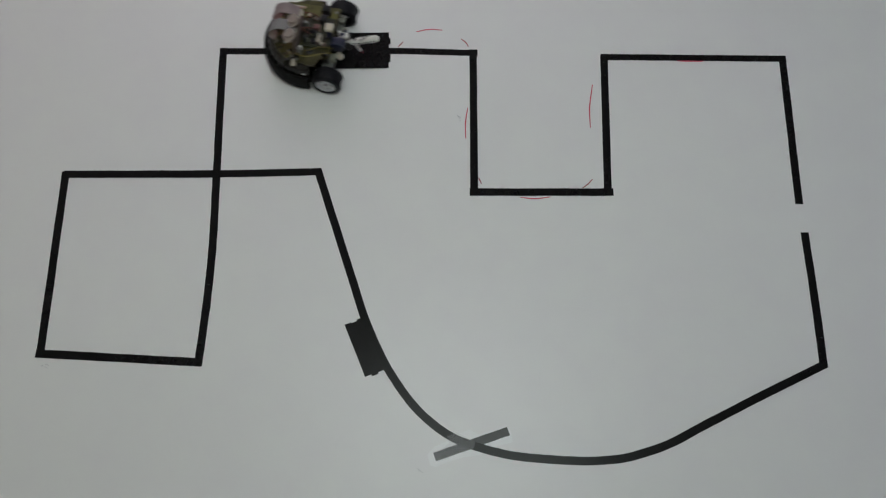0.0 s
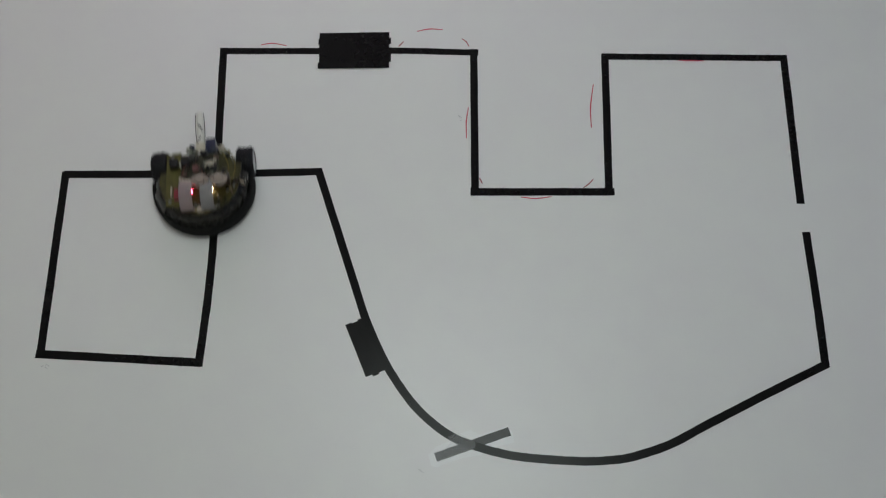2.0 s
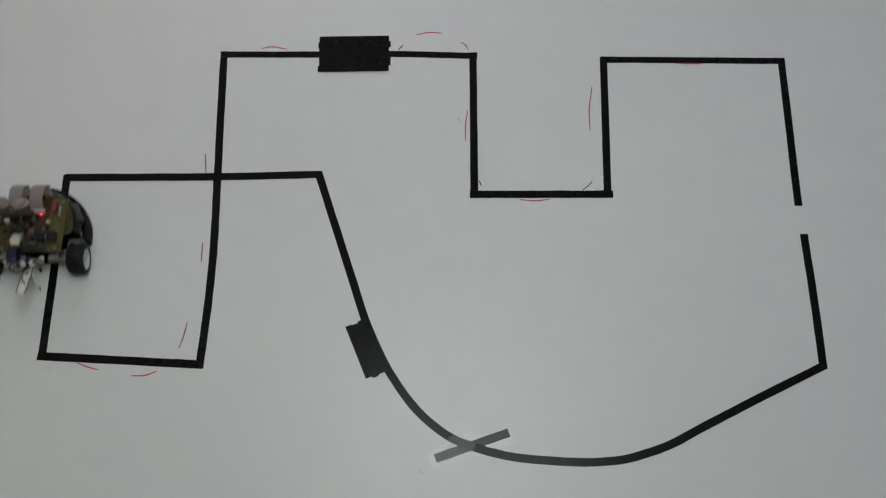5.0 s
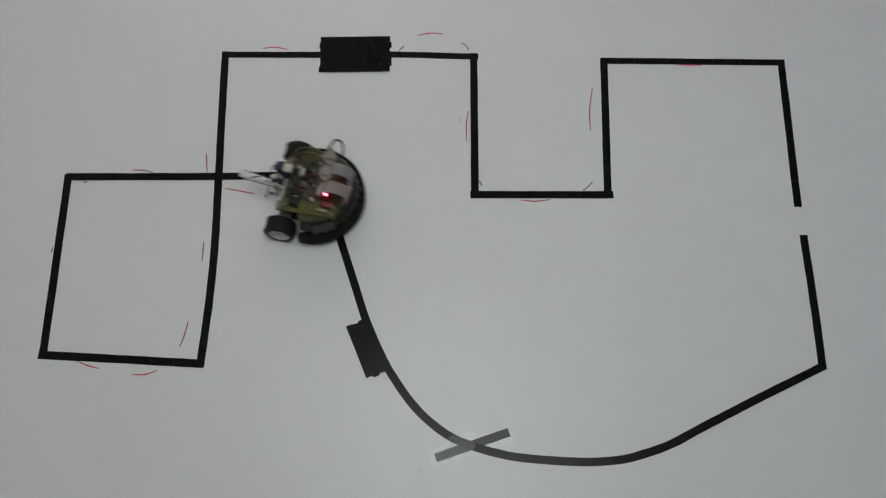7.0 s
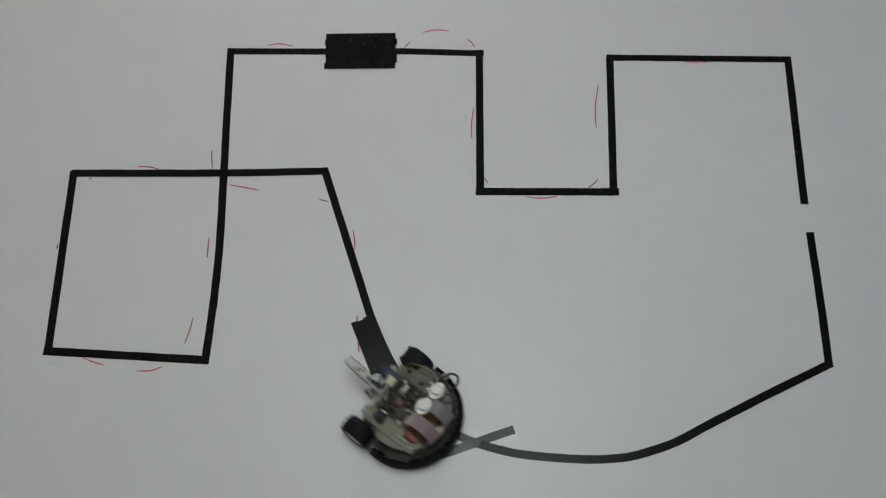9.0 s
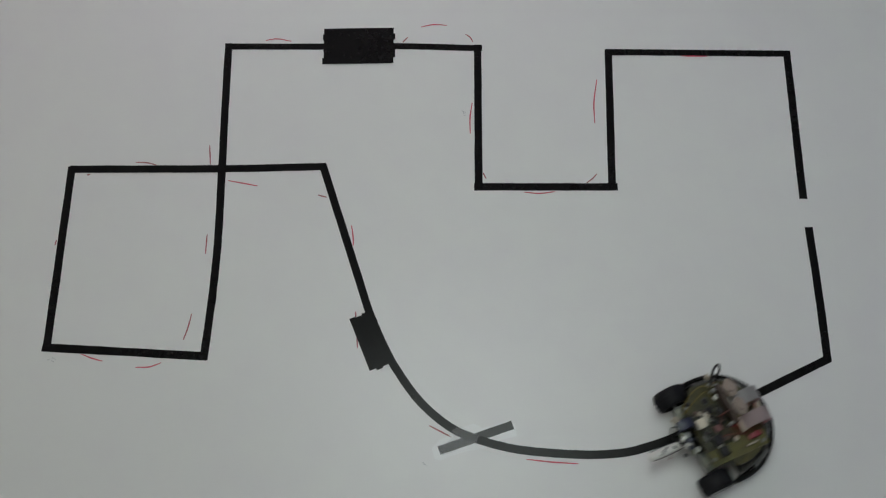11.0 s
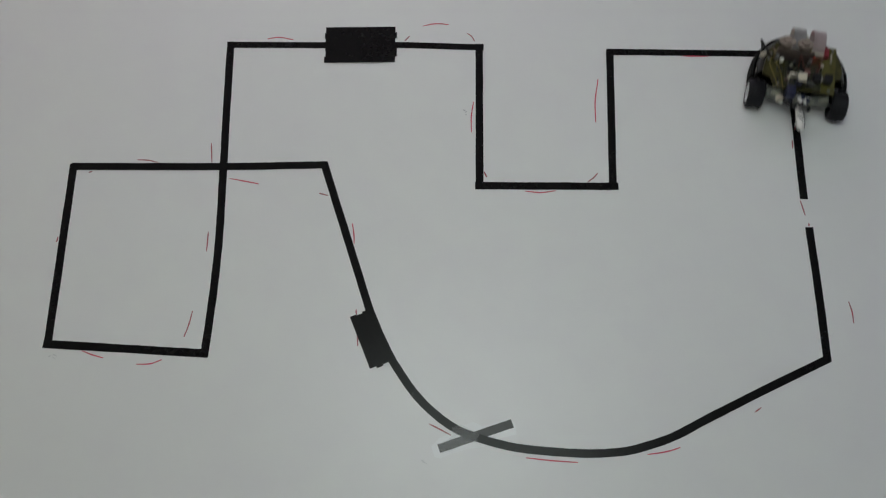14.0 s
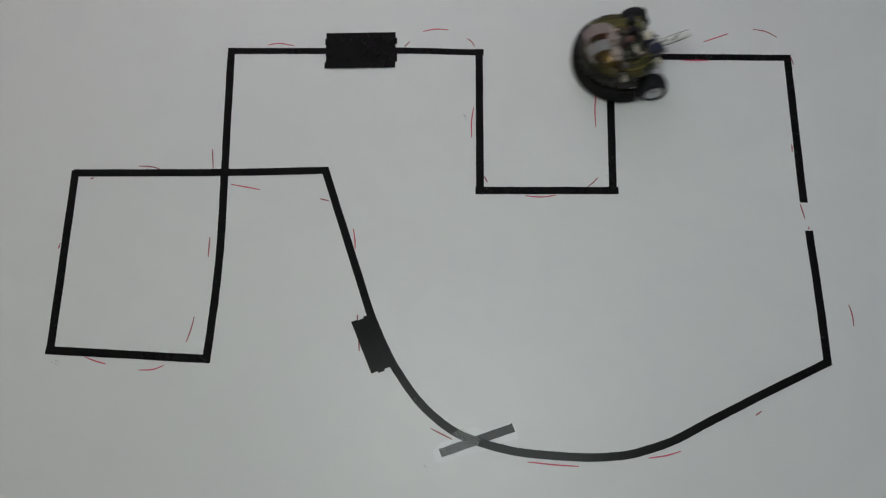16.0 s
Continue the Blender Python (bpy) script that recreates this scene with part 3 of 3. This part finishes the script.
    plate(bm, [(NOSE + 0.0765 * math.cos(a), 0.0765 * math.sin(a)) for a in arc] + [(NOSE + 0.0665 * math.cos(a), 0.0665 * math.sin(a)) for a in arc[::-1]], 0.0718, 0.0745)
    part("nose_plate", bm, BRASS, robot, "brassy crescent plate at the nose")
    bm = bmesh.new()
    box(bm, (0.1215, 0.003, 0.0781), (0.010, 0.013, 0.007), 0.002)
    part("plug", bm, CREAM, robot, "cream block at the nose")
    # small parts crowding the rim of the deck
    rnd = random.Random(17)
    for k in range(46):
        a, r = rnd.uniform(-1.45, 1.45), rnd.uniform(0.056, 0.074)
        x, y, h = NOSE + r * math.cos(a), r * math.sin(a), rnd.uniform(0.002, 0.008)
        if y < -0.024 and x < 0.112 or x < 0.052:
            continue
        bm = bmesh.new()
        if k % 2:
            box(bm, (0, 0, h / 2), (rnd.uniform(0.003, 0.009), rnd.uniform(0.003, 0.007), h), 0.0005)
        else:
            disc(bm, rnd.uniform(0.0015, 0.0036), 0, h, 12, 0.0005)
        part("component", bm, rnd.choice((CHIP, CHIP, SHELL, PCB, TAN, GREYP, METAL, BRASS)), robot, at=pose(x, y, z, 0, 0, rnd.uniform(0, 90)))
    # raised grey patch added on the skirt in place of the lamp's glare there
    for a, w in ((-64, 0.042),):
        bm = bmesh.new()
        box(bm, (0, 0, 0), (0.016, w, 0.004), 0.0018)
        c, q = radians(a), 0.0885 * RIMS
        part("glare_patch", bm, SMOKE, robot, "grey patch standing in for glare on the skirt", Matrix.Translation((NOSE + q * math.cos(c), q * math.sin(c), 0.0555)) @ pose(0, 0, 0, 0, 0, a) @ pose(0, 0, 0, 0, 58, 0))


HEAD_Z = 0.112


def head():
    """Raised carrier with two round white caps and two grey ribbon arches."""
    bm = bmesh.new()
    box(bm, (0.066, 0.024, 0.089), (0.007, 0.074, 0.034), 0.001)
    carrier = part("carrier", bm, BACK, robot, "brown upright carrier board")
    for y in (-0.009, 0.057):
        bm = bmesh.new()
        box(bm, (0.060, y, 0.082), (0.012, 0.006, 0.020), 0.001)
        part("bracket", bm, METAL, carrier)
    for y in (0.0095, 0.0455):
        tilt = pose(0.078, y, HEAD_Z, 0, 4, 0)
        bm = bmesh.new()
        disc(bm, 0.0125, -0.006, 0.0028, 32, 0.0015, tilt)
        cap = part("cap", bm, BACK, robot, "round cream sensor cap with side ears")
        bm = bmesh.new()
        ears = [(0.0128 * math.cos(a), (0.0168 if abs(math.sin(a)) > 0.86 else 0.0140) * math.sin(a)) for a in (2 * math.pi * k / 28 for k in range(28))]
        plate(bm, ears, 0.0030, 0.0062)
        bmesh.ops.transform(bm, matrix=tilt, verts=bm.verts)
        part("flange", bm, CAP, cap)
        bm = bmesh.new()
        disc(bm, 0.0092, 0.0064, 0.0118, 28, 0.0012, tilt)
        part("lens", bm, CAP, cap, "glossy cream round face")
    for y in (-0.0185, 0.0215):
        bm = bmesh.new()
        line = spline([(0.071, 0, 0.098), (0.077, 0, 0.109), (0.090, 0, 0.117), (0.108, 0, 0.116), (0.122, 0, 0.104), (0.127, 0, 0.088), (0.116, 0, 0.0725)], 6)
        rows = []
        for q in line:
            i = line.index(q)
            d = (line[min(i + 1, len(line) - 1)] - line[max(i - 1, 0)]).normalized()
            up = Vector((-d.z, 0, d.x)) * 0.0008
            rows.append([bm.verts.new((q.x + s * up.x, y + w, q.z + s * up.z)) for s, w in ((1, -0.0122), (1, 0.0122), (-1, 0.0122), (-1, -0.0122))])
        for a, b in zip(rows, rows[1:]):
            for k in range(4):
                bm.faces.new((a[k], a[(k + 1) % 4], b[(k + 1) % 4], b[k]))
        bm.faces.new(rows[0][::-1])
        bm.faces.new(rows[-1])
        ribbon = part("ribbon_cable", bm, RIBBON_PINK_LIT if y < 0 else RIBBON, robot, "grey flat ribbon cable in an arch, pink lamp glow painted in" if y < 0 else "grey flat ribbon cable in an arch")
        bm = bmesh.new()
        box(bm, (0.071, y, 0.098), (0.008, 0.026, 0.010), 0.001)
        part("plug", bm, CREAM, ribbon)
    for x, y, m, label in ((0.079, -0.0155, LED_RED, "lit red lamp"), (0.078, 0.0245, LED_WARM, "lit warm white lamp")):
        bm = bmesh.new()
        top = 0.0765 if m is LED_RED else 0.0800
        disc(bm, 0.0023, top - 0.0065, top, 14, 0.0010, pose(x, y, 0))
        led = part("indicator", bm, m, robot, label)
        bm = bmesh.new()
        disc(bm, 0.0022, 0.0716, top - 0.0065, 10, 0.0003, pose(x, y, 0))
        part("stalk", bm, CHIP, led)


def wires():
    for name, m, r, pts in (
            ("wire", BLACKW, 0.0022, [(0.062, 0.066, 0.073), (0.068, 0.080, 0.090), (0.077, 0.091, 0.100), (0.088, 0.094, 0.094), (0.092, 0.088, 0.076), (0.088, 0.082, 0.050)]),
            ("wire", YELLOW, 0.0010, [(-0.006, 0.050, 0.080), (0.012, 0.064, 0.094), (0.040, 0.072, 0.090), (0.066, 0.060, 0.080), (0.070, 0.030, 0.076)]),
            ("wire", YELLOW, 0.0009, [(-0.010, 0.040, 0.082), (0.016, 0.052, 0.100), (0.042, 0.060, 0.092), (0.052, 0.050, 0.086)]),
            ("wire", BROWNW, 0.0013, [(0.040, -0.002, 0.080), (0.050, 0.010, 0.100), (0.090, 0.014, 0.092), (0.108, 0.012, 0.080)]),
            ("wire", BROWNW, 0.0013, [(0.044, 0.012, 0.080), (0.062, 0.013, 0.096), (0.096, 0.014, 0.096), (0.110, 0.008, 0.078)]),
            ("wire", BLACKW, 0.0012, [(-0.022, 0.020, 0.076), (-0.036, 0.030, 0.070), (-0.040, 0.014, 0.060), (-0.030, 0.004, 0.056)]),
            ("wire", BROWNW, 0.0011, [(0.020, -0.020, 0.080), (0.044, -0.026, 0.098), (0.070, -0.034, 0.088), (0.080, -0.040, 0.084)])):
        bm = bmesh.new()
        tube(bm, pts, r, 7)
        part(name, bm, m, robot)
    bm = bmesh.new()
    lathe(bm, [(0.0001, -0.006), (0.0060, -0.006), (0.0060, -0.004), (0.0024, 0.008), (0.0001, 0.008)], 14, pose(0.066, 0.083, 0.079, 24, 0, 0))
    part("plug", bm, CREAM, robot, "small cream cone beside the wire loop")
    # white caps on the bumper's ends
    for s in (-1, 1):
        bm = bmesh.new()
        box(bm, (0.046, s * 0.088, 0.047), (0.008, 0.004, 0.004), 0.0008)
        part("bumper_clip", bm, WHITE, robot)


PIVOT = Vector((-0.031, -0.001, 0.051))
NIB = Vector((-0.047, -0.010, 0.0006))  # the nib on the board while the pen draws


def pen_pose(lift):
    """The pen arm's pose on the robot: it slopes up to the rear; lift 0 sets the nib on the board, 1 swings it clear."""
    end = Vector((-0.0950, -0.002, 0.0680)).lerp(Vector((-0.0920, -0.002, 0.0785)), lift)
    return Matrix.Translation(PIVOT) @ (end - PIVOT).to_track_quat("Z", "Y").to_matrix().to_4x4()


def pen_unit():
    bm = bmesh.new()
    box(bm, (-0.015, 0.024, 0.076), (0.022, 0.018, 0.026), 0.0014)
    servo = part("servo", bm, SERVO, robot, "dark blue micro servo at the rear")
    bm = bmesh.new()
    box(bm, (-0.015, 0.024, 0.081), (0.031, 0.017, 0.003), 0.0006)
    part("mounting_tab", bm, SERVO, servo)
    bm = bmesh.new()
    box(bm, (0.003, 0.011, 0.095), (0.010, 0.012, 0.024), 0.001)
    part("gearbox", bm, SERVO, servo)
    for k in (-1, 1):
        bm = bmesh.new()
        box(bm, (0.003 + 0.0042 * k, 0.0095, 0.1105), (0.0076, 0.0165, 0.009), 0.0011)
        part("cream_block", bm, PALE, servo, "cream plastic block on the servo")
    bm = bmesh.new()
    box(bm, (-0.018, 0.006, 0.060), (0.012, 0.010, 0.030), 0.001)
    bracket = part("bracket", bm, METAL, robot, "bright metal bracket holding the servo")
    bm = bmesh.new()
    disc(bm, 0.0075, 0, 0.005, 18, 0.0008, pose(-0.022, -0.008, 0.064, 62, 0, 0))
    part("servo_horn", bm, WHITE, bracket)
    for x, y, z0, t in ((-0.020, 0.040, 0.058, 25), (-0.018, -0.022, 0.058, -20)):
        bm = bmesh.new()
        box(bm, (0, 0, 0), (0.010, 0.013, 0.012), 0.0014)
        part("clamp", bm, CREAM if y > 0 else STEM, robot, "pale clamp block", pose(x, y, z0, 10, 15, t))
    # the arm lies along z of its own space, pivot at the origin
    bm = bmesh.new()
    m = pen_pose(0.0)
    lathe(bm, [(0.0001, -0.004), (0.0060, -0.004), (0.0074, 0.000), (0.0078, 0.014), (0.0088, 0.022), (0.0092, 0.058), (0.0086, 0.0635), (0.0068, 0.0680), (0.0038, 0.0705), (0.0001, 0.0712)], 24)
    bmesh.ops.scale(bm, vec=(0.9, 0.68, 1), verts=bm.verts)
    pen = part("pen_arm", bm, WHITE, robot, "white tongue-shaped pen arm sloping up behind", m)
    for x, z0, sx, w, a in ((0.001, 0.016, 0.0050, 0.0050, 0), (-0.002, 0.036, 0.0022, 0.015, 20), (0.003, 0.043, 0.0016, 0.011, 20)):
        bm = bmesh.new()
        box(bm, (x, 0.0062, z0), (sx, 0.0016, w), 0.0003, pose(0, 0, 0, 0, a, 0))
        part("print", bm, CHIP if sx > 0.004 else SMOKE, pen, "dark mark on the white arm")
    for side in (-1, 1):
        bm = bmesh.new()
        tube(bm, [(side * 0.0066, 0.003, -0.006), (side * 0.0088, 0.0035, 0.022), (side * 0.0089, 0.003, 0.048), (side * 0.0079, 0.002, 0.066)], 0.0007, 6, 4)
        part("rod", bm, BLACKW, pen, "thin dark rod along the arm")
    inner = m.inverted()
    foot, top = inner @ NIB, inner @ Vector((-0.038, -0.005, 0.053))
    bm = bmesh.new()
    tube(bm, [top, foot.lerp(top, 0.22)], 0.0034, 12)
    refill = part("pen", bm, WHITE, pen, "slim white pen held upright under the arm")
    bm = bmesh.new()
    ends = [foot.lerp(top, k) for k in (0.21, 0.12, 0.0)]
    tube(bm, ends[:2], 0.0024, 10)
    tube(bm, ends[1:], 0.0009, 8)
    part("nib", bm, REDP, refill, "red felt nib")
    return pen


wheels = {s: make_wheel(s) for s in (1, -1)}
decks()
drive()
electronics()
head()
wires()
pen = pen_unit()

# ---- what moves ----
DRIVE = [
    (0.0, -0.2221, 0.4567, 170.2), (0.2, -0.2780, 0.4638, 172.8), (0.4, -0.3388, 0.4708, 177.3),
    (0.6, -0.3888, 0.4713, 188.1), (0.8, -0.4240, 0.4612, 206.4), (1.0, -0.4505, 0.4473, 225.5),
    (1.2, -0.4694, 0.4214, 244.6), (1.4, -0.4815, 0.3730, 259.2), (1.6, -0.4836, 0.3103, 268.1),
    (1.8, -0.4815, 0.2436, 272.4), (2.0, -0.4754, 0.1750, 274.4), (2.2, -0.4692, 0.1002, 271.7),
    (2.4, -0.4706, 0.0185, 267.7), (2.6, -0.4759, -0.0672, 264.3), (2.8, -0.4870, -0.1507, 259.0),
    (3.0, -0.5017, -0.2138, 243.2), (3.2, -0.5234, -0.2452, 216.8), (3.4, -0.5517, -0.2549, 192.3),
    (3.6, -0.5898, -0.2554, 175.5), (3.8, -0.6427, -0.2428, 162.7), (4.0, -0.6926, -0.2262, 152.8),
    (4.2, -0.7389, -0.2025, 141.1), (4.5, -0.7803, -0.1452, 112.0), (4.9, -0.7887, -0.0480, 91.8),
    (5.3, -0.7830, 0.0544, 79.6), (5.6, -0.7596, 0.1312, 47.5), (5.9, -0.6863, 0.1761, 12.0),
    (6.1, -0.6177, 0.1794, -4.8), (6.3, -0.5462, 0.1709, -11.7), (6.5, -0.4748, 0.1576, -11.9),
    (6.7, -0.4023, 0.1423, -10.3), (6.9, -0.3338, 0.1290, -8.9), (7.1, -0.2732, 0.1165, -14.8),
    (7.3, -0.2302, 0.1016, -32.0), (7.5, -0.2025, 0.0789, -55.6), (7.7, -0.1872, 0.0371, -74.4),
    (7.9, -0.1770, -0.0221, -83.1), (8.1, -0.1709, -0.0895, -86.2), (8.3, -0.1669, -0.1537, -85.8),
    (8.5, -0.1607, -0.2126, -80.2), (8.7, -0.1503, -0.2515, -63.2), (8.9, -0.1293, -0.2851, -47.1),
    (9.0, -0.1080, -0.3074, -38.7), (9.1, -0.0866, -0.3236, -34.9), (9.2, -0.0545, -0.3449, -30.9),
    (9.5, 0.0098, -0.3833, -24.5), (9.9, 0.1168, -0.4235, -13.6), (10.3, 0.2365, -0.4362, 1.2),
    (10.7, 0.3601, -0.4226, 12.0), (11.0, 0.4480, -0.3959, 23.9), (11.3, 0.5359, -0.3520, 32.3),
    (11.5, 0.5927, -0.3164, 33.7), (11.7, 0.6542, -0.2838, 33.5), (11.9, 0.7091, -0.2491, 39.0),
    (12.1, 0.7419, -0.2144, 51.0), (12.3, 0.7652, -0.1797, 67.1), (12.5, 0.7777, -0.1567, 86.7),
    (12.7, 0.7634, -0.1144, 101.1), (12.9, 0.7484, -0.0621, 108.7), (13.1, 0.7313, 0.0043, 108.0),
    (13.3, 0.7121, 0.0789, 102.6), (13.5, 0.7034, 0.1445, 94.2), (13.7, 0.7054, 0.2113, 85.9),
    (13.9, 0.7143, 0.2791, 79.9), (14.1, 0.7264, 0.3461, 79.3), (14.3, 0.7340, 0.3977, 88.3),
    (14.5, 0.7328, 0.4349, 104.4), (14.7, 0.7225, 0.4688, 124.6), (14.9, 0.6990, 0.4982, 147.3),
    (15.1, 0.6693, 0.5104, 171.0), (15.3, 0.6359, 0.5043, 187.2), (15.5, 0.5857, 0.4863, 195.9),
    (15.7, 0.5199, 0.4635, 197.0), (15.9, 0.4570, 0.4463, 191.8), (16.0, 0.4138, 0.4371, 189.2),
]


def at_time(t):
    """Place and heading of the robot between its rows."""
    for a, b in zip(DRIVE, DRIVE[1:]):
        if t <= b[0] + 1e-6:
            u = (t - a[0]) / (b[0] - a[0])
            return [p + (q - p) * u for p, q in zip(a[1:], b[1:])]
    return list(DRIVE[-1][1:])


def nib_at(t):
    """Where the nib is over the board."""
    x, y, h = at_time(t)
    c, d = math.cos(radians(h)), math.sin(radians(h))
    return x + NIB.x * c - NIB.y * d, y + NIB.x * d + NIB.y * c


def motions():
    walk(robot, [(t, pose(x, y, 0, 0, 0, h)) for t, x, y, h in DRIVE])
    for side, wheel in wheels.items():
        angle, rows, last = 0.0, [], at_time(0)
        for k in range(161):
            t = k / 10
            x, y, h = at_time(t)
            hm = radians((h + last[2]) / 2)
            go = (x - last[0]) * math.cos(hm) + (y - last[1]) * math.sin(hm) - side * TRACK / 2 * radians(h - last[2])
            angle += math.degrees(go / WHEEL_R)
            rows.append((t, pose(0, side * TRACK / 2, WHEEL_R, 0, angle, 0)))
            last = (x, y, h)
        walk(wheel, rows)
    # the pen dips to draw each stroke, which shows once the nib has passed along it
    spans = []
    for ink, pts in fresh:
        near = {}
        for e in (pts[0], pts[-1]):
            near[e] = min((math.dist(e, nib_at(k / 20)), k / 20) for k in range(321))[1]
        first, last = sorted(near.values())
        spans.append((first, last, ink))
    rows = [(0.0, pen_pose(1))]
    for first, last, ink in sorted(spans, key=lambda f: f[0]):
        for t, lift in ((first - 0.12, 1), (first - 0.02, 0), (last + 0.02, 0), (last + 0.12, 1)):
            if rows[-1][0] + 0.04 < t < 15.95:
                rows.append((t, pen_pose(lift)))
        hidden, shown = pose(0, 0, -0.004), pose(0, 0, 0)
        end = min(last + 0.02, 15.9)
        walk(ink, [(0.0, hidden), (end - 0.08, hidden), (end, shown), (16.0, shown)])
    walk(pen, rows + [(16.0, pen_pose(1))])


motions()
